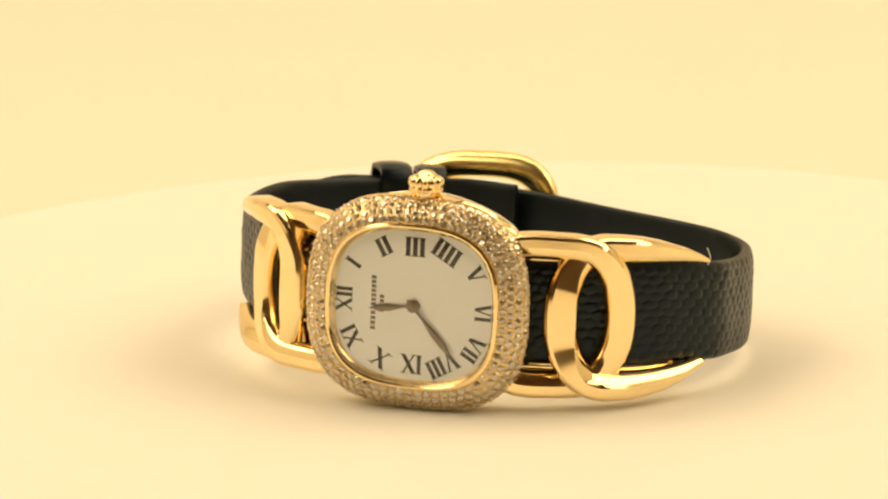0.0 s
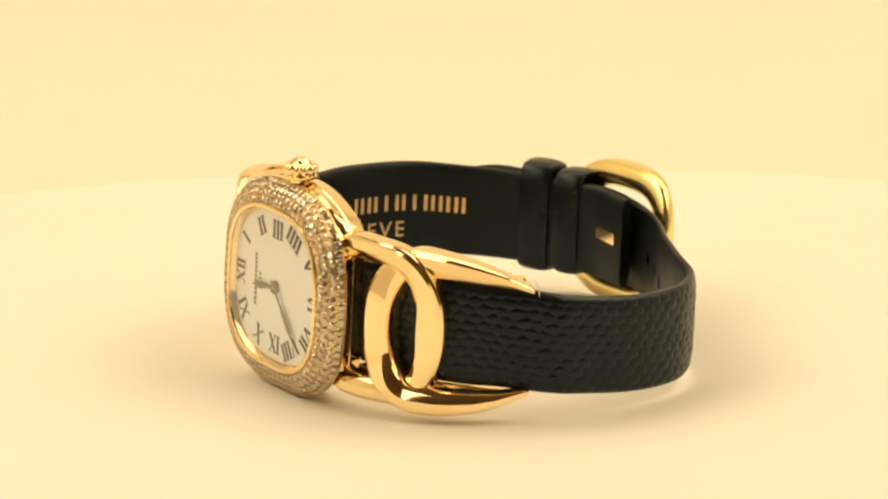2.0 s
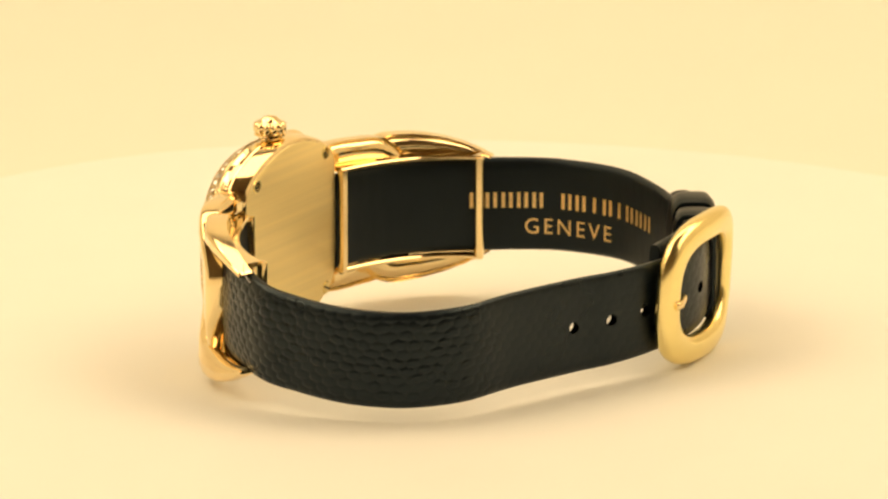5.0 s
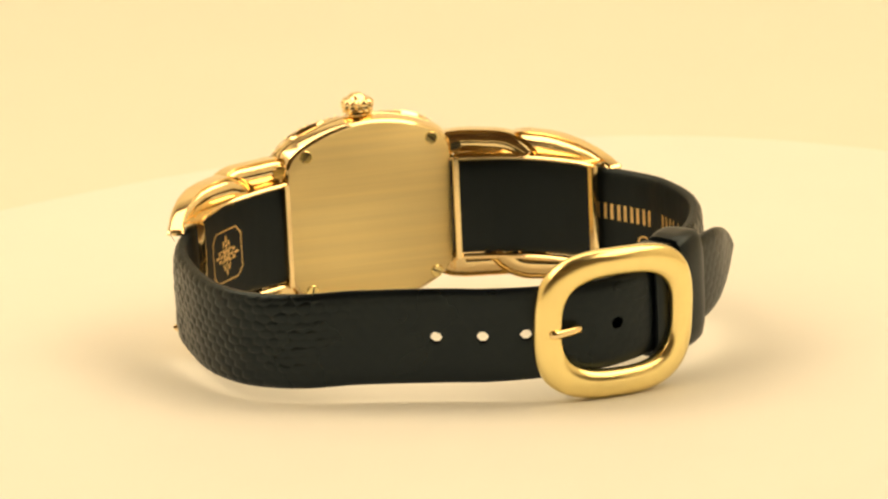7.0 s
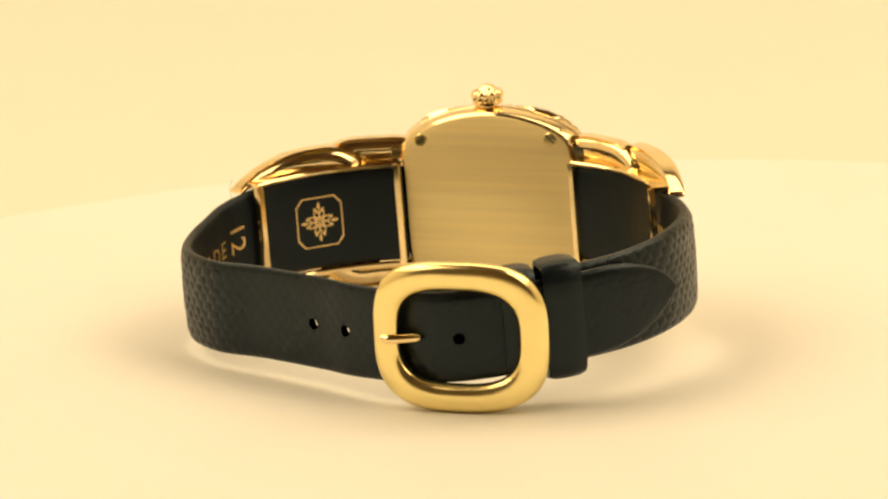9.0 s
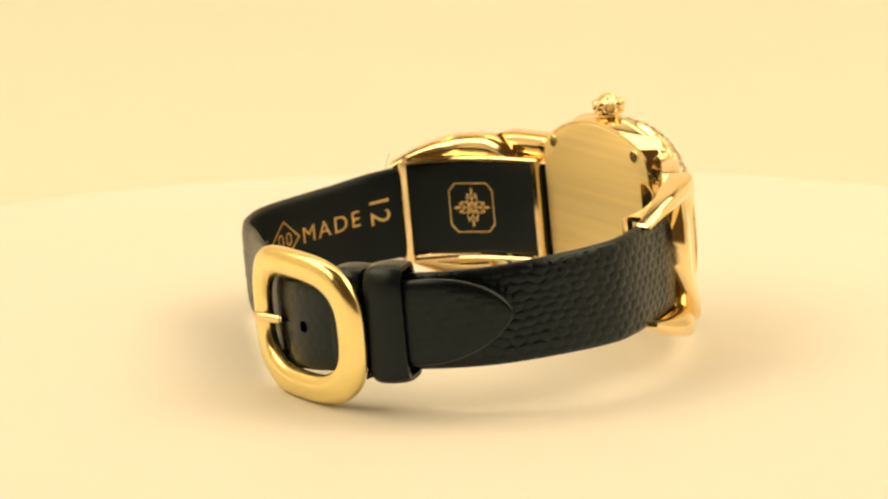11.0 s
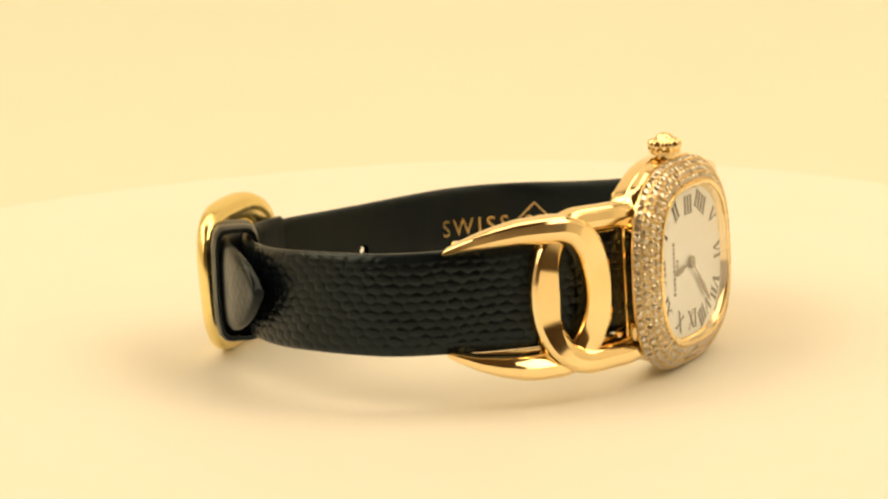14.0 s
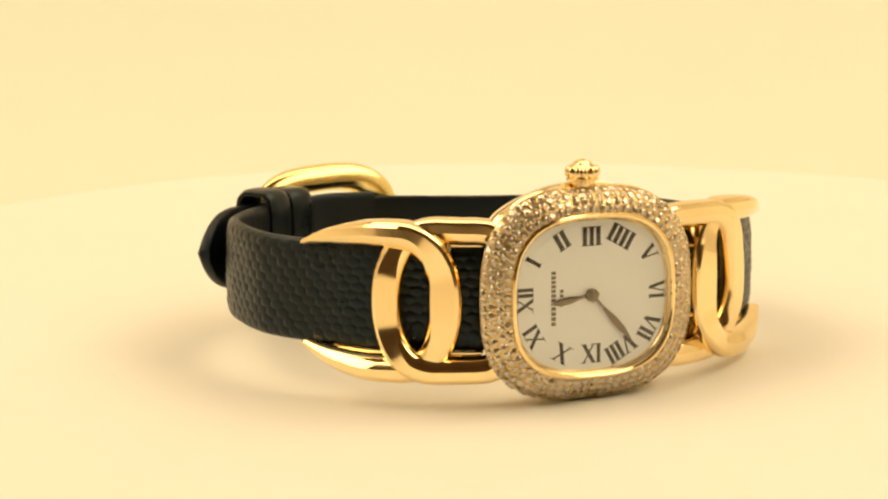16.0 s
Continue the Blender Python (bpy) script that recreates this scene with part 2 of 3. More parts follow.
def build_case(watch):
    # middle of the case: flat sides for the links, arched top and bottom
    bm = bmesh.new()
    rings = []
    for a, b, h, y in ((10.75, 11.45, 8.0, 2.35), (11.05, 11.75, 8.2, 2.15), (11.3, 11.95, 8.3, 1.6), (11.6, 12.05, 8.4, 0.35), (11.5, 11.95, 8.35, 0.25), (11.5, 11.95, 8.35, 0.12),
                       (11.65, 12.05, 8.4, 0.02), (11.8, 12.0, 8.4, -0.5)):
        rings.append(arched(a, b, h, y))
    for a, b, n, y in ((12.2, 11.85, 3.1, -0.9), (12.5, 11.75, 2.9, -1.25)):
        rings.append(cushion(a, b, n, 120, y))
    loft(bm, rings, caps=(False, True))
    part("case_middle", seat(bm), GOLD, watch, "polished yellow gold case band")
    bm = bmesh.new()
    loft(bm, [arched(10.7, 11.4, 8.0, 2.1), arched(10.7, 11.4, 8.0, 2.36), arched(10.58, 11.28, 7.9, 2.45)], caps=(True, True))
    back = part("case_back", seat(bm), BRUSHED, watch, "flat brushed gold case back")
    for sx in (-1, 1):
        for sz in (-1, 1):
            bm = bmesh.new()
            a = radians(random.uniform(0, 180))
            c = Vector((8.25 * sx, 2.5, 8.55 * sz - 0.15))
            ring = lambda r, y: [c + Vector((r * math.cos(t), y, r * math.sin(t))) for t in np.linspace(0, 2 * math.pi, 20, endpoint=False)]
            loft(bm, [ring(0.8, -0.3), ring(0.8, 0.02), ring(0.7, 0.1), ring(0.3, 0.11)], caps=(True, True))
            part("screw", seat(bm), SATIN, back)
            # no slot is cut: a dark strip on the head paints its shade
            bm = bmesh.new()
            box(bm, 1.4, 0.06, 0.2, Matrix.Translation(c + Vector((0, 0.1, 0))) @ Matrix.Rotation(a, 4, "Y"))
            part("screw_slot_shade", seat(bm), RECESS_SHADE, back)
    # bezel with its stones
    bm = bmesh.new()
    rings = [cushion(12.4, 11.9, 2.9, 120, -1.4)]
    for r in np.linspace(0, 1, 14):
        a, b, y = bezel_at(r)
        rings.append(cushion(a, b, 2.8, 120, y))
    loft(bm, rings)
    bezel = part("bezel", seat_face(bm), SETTING, watch, "domed gold bezel pave-set with small diamonds")
    me = stone_mesh()
    beads = bmesh.new()
    for row, r in enumerate((0.17, 0.40, 0.635, 0.87)):
        a, b, y = bezel_at(r)
        pts = [cushion_point(a, b, t) for t in np.linspace(0, 2 * math.pi, 721)]
        run = np.concatenate([[0], np.cumsum([(q - p).length for p, q in zip(pts, pts[1:])])])
        count = (84, 78, 72, 66)[row]
        a2, b2, y2 = bezel_at(r + 0.06)
        a1, b1, y1 = bezel_at(r - 0.06)
        for i in range(count):
            t = np.interp((i + 0.5 * (row % 2)) / count * run[-1], run, np.linspace(0, 2 * math.pi, 721))
            p = cushion_point(a, b, t) + Vector((0, y, 0))
            tang = (cushion_point(a, b, t + 0.02) - cushion_point(a, b, t - 0.02)).normalized()
            inward = (cushion_point(a2, b2, t) + Vector((0, y2, 0)) - cushion_point(a1, b1, t) - Vector((0, y1, 0))).normalized()
            nrm = tang.cross(inward)
            if nrm.y > 0 and nrm.length:
                nrm = -nrm
            nrm.normalize()
            side = nrm.cross(tang).normalized()
            rot = Matrix((tang, side, nrm)).transposed().to_4x4()
            spin = Matrix.Rotation(random.uniform(0, 1), 4, "Z") @ Matrix.Rotation(radians(random.uniform(-18, 18)), 4, "X") @ Matrix.Rotation(radians(random.uniform(-15, 15)), 4, "Y")
            k = random.uniform(0.9, 0.98)
            m = FACE @ Matrix.Translation(p + nrm * 0.02) @ rot @ spin
            ob = new("diamond", me)
            ob.parent = bezel
            ob.matrix_basis = Matrix.Translation(m.translation * MM) @ m.to_3x3().to_4x4() @ Matrix.Scale(k, 4)
            # two gold beads hold each stone
            for du, dv in ((0.46, 0.36), (0.46, -0.36), (0.0, 0.46)):
                q = p + tang * du + side * dv
                g = bmesh.ops.create_icosphere(beads, subdivisions=1, radius=0.11)
                bmesh.ops.translate(beads, vec=q + nrm * 0.13, verts=g["verts"])
    part("bead", seat_face(beads), GOLD, bezel, "tiny gold beads between the stones", kind="stuff")
    # inner gold ring, dial, crystal
    bm = bmesh.new()
    loft(bm, [cushion(10.3, 9.5, 2.8, 120, -3.45), cushion(10.2, 9.4, 2.8, 120, -3.85), cushion(9.95, 9.15, 2.8, 120, -3.95), cushion(9.75, 8.95, 2.8, 120, -3.85), cushion(9.7, 8.9, 2.8, 120, -3.6),
              cushion(9.4, 8.55, 2.8, 120, -3.3), cushion(9.3, 8.45, 2.8, 120, -3.0)])
    part("inner_ring", seat_face(bm), GOLD, watch, "polished gold ring round the dial")
    bm = bmesh.new()
    loft(bm, [cushion(9.6, 8.75, 2.8, 96, -2.8), cushion(9.6, 8.75, 2.8, 96, -3.0), cushion(4, 3.6, 2.4, 96, -3.02)], caps=(True, True))
    dial = part("dial", seat_face(bm), DIAL, watch, "silvered white dial with black Roman numerals")
    build_dial(dial)
    bm = bmesh.new()
    loft(bm, [cushion(9.74, 8.94, 2.8, 96, -3.7), cushion(9.6, 8.8, 2.8, 96, -3.82), cushion(8.5, 7.8, 2.7, 96, -3.9), cushion(6, 5.5, 2.5, 96, -3.98), cushion(3, 2.75, 2.3, 96, -4.03)], caps=(False, True))
    cr = part("crystal", seat_face(bm), CRYSTAL, watch, "clear watch crystal")
    cr.visible_shadow = False
    # winding crown
    bm = bmesh.new()
    rings = []
    for r, z, fl in ((1.2, 11.4, 0), (1.2, 12.25, 0), (1.75, 12.3, 0), (1.9, 12.42, 0), (1.9, 12.6, 0), (1.72, 12.68, 0), (1.7, 12.78, 0.05), (1.98, 12.9, 0.16), (2.02, 13.2, 0.2), (2.02, 13.55, 0.2), (1.92, 13.8, 0.16),
                     (1.6, 14.0, 0.06), (1.25, 14.1, 0), (1.15, 14.22, 0.0), (1.0, 14.3, 0.1), (0.7, 14.55, 0.12), (0.25, 14.72, 0.0)):
        ring = []
        for i in range(72):
            t = 2 * math.pi * i / 72
            q = r - 1.7 * fl * abs(math.cos(6 * t)) ** 4 if r > 1.2 else r - fl * math.cos(4 * t)
            ring.append(Vector((q * math.cos(t) + 0.1, q * math.sin(t) - 0.4, z)))
        rings.append(ring)
    loft(bm, rings, caps=(True, True))
    part("crown", seat(bm), GOLD, watch, "fluted gold winding crown with a raised star cap", smooth=50)
    # hinge knuckles at the four corners of the case
    for sx in (-1, 1):
        for sz in (-1, 1):
            bm = bmesh.new()
            box(bm, 2.0, 2.0, 1.7, Matrix.Translation((11.6 * sx, 1.1, 7.6 * sz - 0.85)), 0.3)
            part("lug", seat(bm), GOLD, watch)


STROKES = {"I": [(0, 0, 0, 1, 1)], "V": [(-0.42, 1, 0, 0, 1), (0.42, 1, 0, 0, 0.4)], "X": [(-0.42, 1, 0.42, 0, 1), (0.42, 1, -0.42, 0, 0.4)]}


def numeral_mesh(text):
    """Roman numeral of thick and thin serifed strokes, 1 high, centred."""
    bm = bmesh.new()
    adv = {"I": 0.30, "V": 0.72, "X": 0.78}
    width = sum(adv[c] for c in text)
    x = -width / 2

    def bar(x0, y0, x1, y1, w):
        d = Vector((x1 - x0, y1 - y0)).normalized()
        h = w / 2 / max(abs(d.y), 0.3)
        if abs(d.y) < 0.1:
            pts = [(x0, y0 - w / 2), (x1, y1 - w / 2), (x1, y1 + w / 2), (x0, y0 + w / 2)]
        else:
            pts = [(x0 - h, y0), (x0 + h, y0), (x1 + h, y1), (x1 - h, y1)]
        lo = [bm.verts.new((p[0], p[1] - 0.5, 0)) for p in pts]
        hi = [bm.verts.new((p[0], p[1] - 0.5, 0.02)) for p in pts]
        bm.faces.new(hi)
        for i in range(4):
            bm.faces.new((lo[i], lo[(i + 1) % 4], hi[(i + 1) % 4], hi[i]))

    for c in text:
        cx = x + adv[c] / 2
        for x0, y0, x1, y1, k in STROKES[c]:
            x0, x1 = x0 * adv[c] * 0.85, x1 * adv[c] * 0.85
            bar(cx + x0, y0, cx + x1, y1, 0.19 * k)
            for px, py in ((x0, y0), (x1, y1)):
                if not (c == "V" and py == 0):
                    bar(cx + px - 0.15, py + (0.02 if py == 0 else -0.02), cx + px + 0.15, py + (0.02 if py == 0 else -0.02), 0.04)
        x += adv[c]
    return bm


def build_dial(dial):
    for k, text in enumerate(("XII", "I", "II", "III", "IIII", "V", "VI", "VII", "VIII", "IX", "X", "XI")):
        # twelve o'clock lies towards -x, three o'clock towards the crown
        sx, sz = (-1 if k in (0, 1, 2, 10, 11) else 1), (1 if 0 < k < 6 else -1)
        px, pz = ((0.0, 6.72), (3.72, 6.45), (7.25, 4.25), (8.25, 0.0))[min(abs(k % 6 - 3), 3)]
        p = Vector((sx * px, 0, sz * pz))
        out = p.normalized()
        bm = numeral_mesh(text)
        size = 2.3
        tall = 0.95 - 0.12 * abs(out.x) ** 2
        # text up points outwards, seen from the front (-y)
        up = out
        nrm = Vector((0, -1, 0))
        right = up.cross(nrm)
        rot = Matrix((right, up, nrm)).transposed().to_4x4()
        wide = {"XII": 0.92, "VI": 0.86, "II": 1.22, "III": 1.22, "IIII": 1.22, "X": 1.12, "VIII": 1.04}.get(text, 1.0)
        bmesh.ops.transform(bm, matrix=Matrix.Translation(p + Vector((0, -3.03, 0))) @ rot @ Matrix.Diagonal((size * wide, size * tall, 1.0, 1)), verts=bm.verts)
        part("numeral", seat_face(bm), ENAMEL, dial, smooth=0)
    # maker's printing as plain bars beside the twelve
    for x0, lengths, h in ((-4.75, (2.3, 3.6), 0.55), (-3.75, (2.1,), 0.45)):
        z = -(sum(lengths) + 0.45 * (len(lengths) - 1)) / 2 - 0.1
        for ln in lengths:
            n = int(ln / 0.46)
            for i in range(n):
                bm = bmesh.new()
                box(bm, h, 0.03, ln / n * 0.72, Matrix.Translation((x0, -3.04, z + (i + 0.5) * ln / n)))
                part("printed_bar", seat_face(bm), PRINT, dial, smooth=0)
            z += ln + 0.45
    # hands
    for name, tip, w, y in (("hour_hand", (-5.2, -0.75), 0.8, -3.2), ("minute_hand", (4.9, -5.45), 0.78, -3.38)):
        d = Vector((tip[0], 0, tip[1]))
        ln = d.length
        d.normalize()
        s = Vector((-d.z, 0, d.x))
        bm = bmesh.new()
        outline = [(-0.9, 0.16), (0.0, 0.2), (0.25 * ln, 0.16), (0.55 * ln, w * 0.55), (0.78 * ln, w * 0.5), (ln, 0.03)]
        rows = [[d * u + s * v + Vector((0, y, 0)), d * u + s * (v * 0.1) + Vector((0, y - 0.06, 0)), d * u - s * v + Vector((0, y, 0)), d * u + Vector((0, y + 0.05, 0))] for u, v in outline]
        loft(bm, rows, caps=(True, True))
        part(name, seat_face(bm), HAND, dial, "slim dark gold leaf hand", smooth=20)
    bm = bmesh.new()
    ring = lambda r, y: [Vector((r * math.cos(t), y, r * math.sin(t))) for t in np.linspace(0, 2 * math.pi, 24, endpoint=False)]
    loft(bm, [ring(0.75, -3.05), ring(0.75, -3.42), ring(0.6, -3.5), ring(0.3, -3.52), ring(0.25, -3.58), ring(0.1, -3.6)], caps=(True, True))
    part("hand_hub", seat_face(bm), HAND, dial)


# --- the interlaced gold links ---
def bezier(a, c, b, n=80):
    return [(1 - t) ** 2 * Vector(a) + 2 * t * (1 - t) * Vector(c) + t * t * Vector(b) for t in np.linspace(0, 1, n).tolist()]


LINK_LINE = bezier((12.4, -0.5), (25.9, 2.8), (30.3, 13.3))
LINK_RUN = np.concatenate([[0], np.cumsum([(b - a).length for a, b in zip(LINK_LINE, LINK_LINE[1:])])])
HINGE = Vector((-11.5, 0.5, 0))


def link_point(side, s, n, z):
    """A point of a link, s mm along its bow, n mm outwards of it, z mm above its middle; in the case's space."""
    x = np.interp(s, LINK_RUN, [p.x for p in LINK_LINE])
    y = np.interp(s, LINK_RUN, [p.y for p in LINK_LINE])
    i = min(max(int(np.searchsorted(LINK_RUN, s)), 1), len(LINK_LINE) - 1)
    t = (LINK_LINE[i] - LINK_LINE[i - 1]).normalized()
    over = s - LINK_RUN[-1] if s > LINK_RUN[-1] else min(s, 0)
    z -= 0.85
    p = Vector((x + t.x * over + t.y * n, y + t.y * over - t.x * n, z))
    if side < 0:
        p.x = -p.x
        p = HINGE + Matrix.Rotation(radians(-8.5), 3, "Z") @ (p - HINGE)
        p.z = z
    return p


def link_tube(side, path, name, parent, label=""):
    """Sweep the links' creased section along a path of (s, n, z, half width, half depth)."""
    bm = bmesh.new()
    rings = []
    for i, (s, n, z, w, d) in enumerate(path):
        a, b = path[max(i - 1, 0)], path[min(i + 1, len(path) - 1)]
        t = Vector((b[0] - a[0], b[2] - a[2])).normalized()
        e = Vector((-t.y, t.x))
        sec = [(-1.0, -0.95), (-1.0, 0.3), (-0.93, 0.62), (-0.8, 0.85), (-0.6, 0.97), (0.0, 1.0), (0.45, 0.76), (0.7, 0.5), (0.86, 0.2), (0.95, -0.12), (0.99, -0.3)] + [(math.cos(q) if q < 1.6 else 0.85 * math.cos(q), -0.35 - 0.85 * math.sin(q)) for q in np.linspace(0.1, 2.75, 15).tolist()]
        f = max(0.0, 1 - (z / 7.2) ** 2)  # the front face widens in the bend
        flat = [(u + f * (0.8 * (1 - u) if u > -0.1 and v > -0.3 else 0), v) for u, v in sec]
        rings.append([link_point(side, s + e.x * u * w, n + v * d, z + e.y * u * w) for u, v in flat])
    loft(bm, rings, caps=(True, True))
    return part(name, seat(bm), GOLD, parent, label, smooth=19)


def lace(z):
    """How far a loop lies over (1) or under (-1) the other, by height; level in the bend."""
    return math.copysign(min(1.0, max(0.0, (abs(z) - 3.2) / 3.4)), z)


def build_link(side, watch):
    # loop that comes from the case
    path = []
    path.append((-3.0, 6.9))
    for s in (-0.6, 0.6, 1.8, 3.2):
        path.append((s, 7.9 if s > 0 else 7.8))
    for k in range(1, 32):
        a = math.pi / 2 - k / 32 * math.pi
        c, q = math.cos(a), math.sin(a)
        r = (abs(c) ** 2.3 + abs(q) ** 2.3) ** (-1 / 2.3)
        path.append((4.8 + 6.2 * r * c, 7.9 * r * q))
    for s in (3.2, 1.8, 0.6, -0.6):
        path.append((s, -7.9 if s > 0 else -7.8))
    path.append((-3.0, -6.9))
    w = 1.6
    link_tube(side, [(s, -1.0 + side * 0.5 * lace(z) * min(1, max(0, (s - 2.0) / 3)), z, -(w - 0.05 + 0.3 * (1 - min(1, abs(z) / 7.9) ** 2)), 1.15) for s, z in path], "case_loop", watch, "polished gold loop of an interlaced link")
    # loop with two claws along the strap
    path = []
    for s, z, w in ((22.8, 5.65, 0.22), (22.5, 5.75, 0.42), (21.0, 6.2, 0.66), (19.0, 6.7, 0.95), (16.5, 7.1, 1.28), (14.0, 7.4, 1.5), (12.0, 7.5, 1.6)):
        path.append((s, z, w))
    for k in range(1, 32):
        a = math.pi / 2 + k / 32 * math.pi
        c, q = math.cos(a), math.sin(a)
        r = (abs(c) ** 2.3 + abs(q) ** 2.3) ** (-1 / 2.3)
        z = (7.5 if q > 0 else 7.9) * r * q
        path.append((9.9 + 5.85 * r * c, z, 1.65 + 0.35 * (1 - min(1, abs(z) / 7.9) ** 3)))
    for s, z, w in ((12.2, -7.88, 1.6), (14.0, -7.78, 1.5), (16.5, -7.45, 1.28), (19.0, -6.95, 0.95), (21.0, -6.35, 0.66), (22.5, -5.85, 0.42), (22.8, -5.75, 0.22)):
        path.append((s, z, w))
    link_tube(side, [(s, -1.0 - side * 0.5 * lace(z) * min(1, max(0, (14 - s) / 4)), z, w, max(0.9, 0.42 + 0.58 * w)) for s, z, w in path], "claw_loop", watch, "polished gold loop with two tapering claws over the strap")
    # inner frame: rails above and below the strap, and two upright bars
    for z in (-6.35, 6.35):
        bm = bmesh.new()
        rings = []
        for s in np.linspace(-0.2, 21.7, 24):
            rings.append([link_point(side, s, n, z + dz) for n, dz in ((-2.0, -0.28), (-3.9, -0.28), (-4.05, -0.1), (-4.05, 0.1), (-3.9, 0.28), (-2.0, 0.28))])
        loft(bm, rings, caps=(True, True))
        part("rail", seat(bm), GOLD, watch)
    for s, w in ((0.0, 0.45), (21.6, 0.62)):
        bm = bmesh.new()
        rings = []
        for z in (-6.5, -6.3, 6.3, 6.5):
            q = 0.85 if abs(z) > 6.4 else 1.0
            rings.append([link_point(side, s + a * w * q, -4.0 + b * 0.45, z) for a, b in ((-1, -0.6), (-0.7, -1), (0.7, -1), (1, -0.6), (1, 0.8), (-1, 0.8))])
        loft(bm, rings, caps=(True, True))
        part("frame_bar", seat(bm), GOLD, watch)


# --- the strap ---
class Band:
    """A leather band along a spine of (x, y, middle height, width, thickness)."""

    def __init__(self, pts):
        q = catmull([p[:3] for p in pts], 14)
        k = catmull([(p[3], p[4], 0) for p in pts], 14)
        self.p, self.k = q, k
        self.run = np.concatenate([[0], np.cumsum([(b - a).length for a, b in zip(q, q[1:])])])
        self.arr = np.array([[*v] for v in q])
        self.kk = np.array([[v.x, v.y] for v in k])
        tan = np.gradient(self.arr, self.run, axis=0)
        self.tan = tan / np.linalg.norm(tan, axis=1)[:, None]

    def spine(self, u):
        f = lambda a: np.array([np.interp(u, self.run, a[:, j]) for j in range(a.shape[1])])
        return f(self.arr), f(self.tan), f(self.kk)

    def at(self, u, v, n):
        """u mm along, v mm above the middle, n mm outwards of the mid-surface."""
        p, t, _ = self.spine(u)
        t = Vector(t)
        out = t.cross(UP) if self.sign > 0 else UP.cross(t)
        return Vector(p) + UP * v + out.normalized() * n

    sign = 1

    def near(self, x, y):
        return float(self.run[int(np.argmin((self.arr[:, 0] - x) ** 2 + (self.arr[:, 1] - y) ** 2))])


def lp(side, s, n):
    """Spine point of the strap inside a link."""
    q = CASE @ link_point(side, s, n, 0)
    return (q.x, q.y, q.z)


RIGHT = Band([(*lp(1, -0.7, -3.1), 11.9, 1.5), (*lp(1, 5, -2.9), 11.9, 1.6), (*lp(1, 10, -2.8), 11.9, 1.7), (*lp(1, 15, -2.7), 11.9, 1.8), (*lp(1, 19.5, -2.4), 11.7, 1.9),
              (32.5, -8.6, 8.9, 11.4, 1.9), (33.2, -4.0, 8.2, 11.2, 1.9), (33.3, 1.0, 7.6, 11.2, 1.9), (32.5, 5.8, 7.3, 11.2, 1.8), (30.6, 9.8, 7.2, 11.2, 1.6), (26.4, 13.7, 7.3, 11.2, 1.4),
              (20.2, 16.3, 7.6, 11.2, 1.25), (11.8, 20.1, 7.7, 11.2, 1.15), (7.3, 22.6, 7.75, 11.1, 1.15), (2.0, 24.9, 8.0, 10.9, 1.2), (-4.0, 26.4, 8.4, 10.6, 1.6), (-9.0, 26.3, 9.0, 10.5, 1.6),
              (-14.0, 24.6, 9.7, 10.3, 1.6), (-19.0, 21.7, 10.4, 10.0, 1.6), (-24.0, 17.7, 11.3, 9.8, 1.6), (-28.2, 12.9, 12.3, 9.6, 1.5)])
LEFT = Band([(*lp(-1, -0.7, -3.1), 11.9, 1.5), (*lp(-1, 5, -2.9), 11.9, 1.6), (*lp(-1, 10, -2.8), 11.9, 1.7), (*lp(-1, 15, -2.7), 11.9, 1.8), (*lp(-1, 19.5, -2.4), 11.9, 1.9),
             (-25.4, -5.0, 11.9, 11.8, 1.9), (-26.8, 0.0, 11.8, 11.7, 1.9), (-26.3, 7.6, 11.5, 11.5, 1.9), (-23.3, 13.6, 10.8, 11.3, 1.8), (-18.6, 18.6, 10.2, 11.2, 1.7), (-13.0, 22.1, 9.6, 11.1, 1.6),
             (-8.0, 24.0, 9.4, 11.2, 1.6), (-1.5, 23.8, 9.1, 11.0, 1.5)])
RIGHT.sign, LEFT.sign = 1, -1


def scale_height(u, v):
    """Relief of the lizard scales: staggered rows of small six-sided cells parted by grooves."""
    wob = noise.noise(Vector((u * 0.3, v * 0.3, 3.1)))
    row, col = (v + wob * 0.35) / 1.0, (u + wob * 0.5) / 1.7
    near = []
    for r in (math.floor(row), math.floor(row) + 1):
        off = 0.5 * (r % 2)
        c0 = math.floor(col - off)
        for c in (c0, c0 + 1):
            jit = noise.cell(Vector((c + 0.5, r + 0.5, 0.5)))
            near.append((math.hypot(col - c - off - 0.16 * jit, (row - r) * 0.95), jit))
    near.sort()
    gap = min(1.0, (near[1][0] - near[0][0]) / 0.42)
    return gap * (2 - gap) * (0.115 + 0.04 * near[0][1]) - 0.06 * near[0][0]


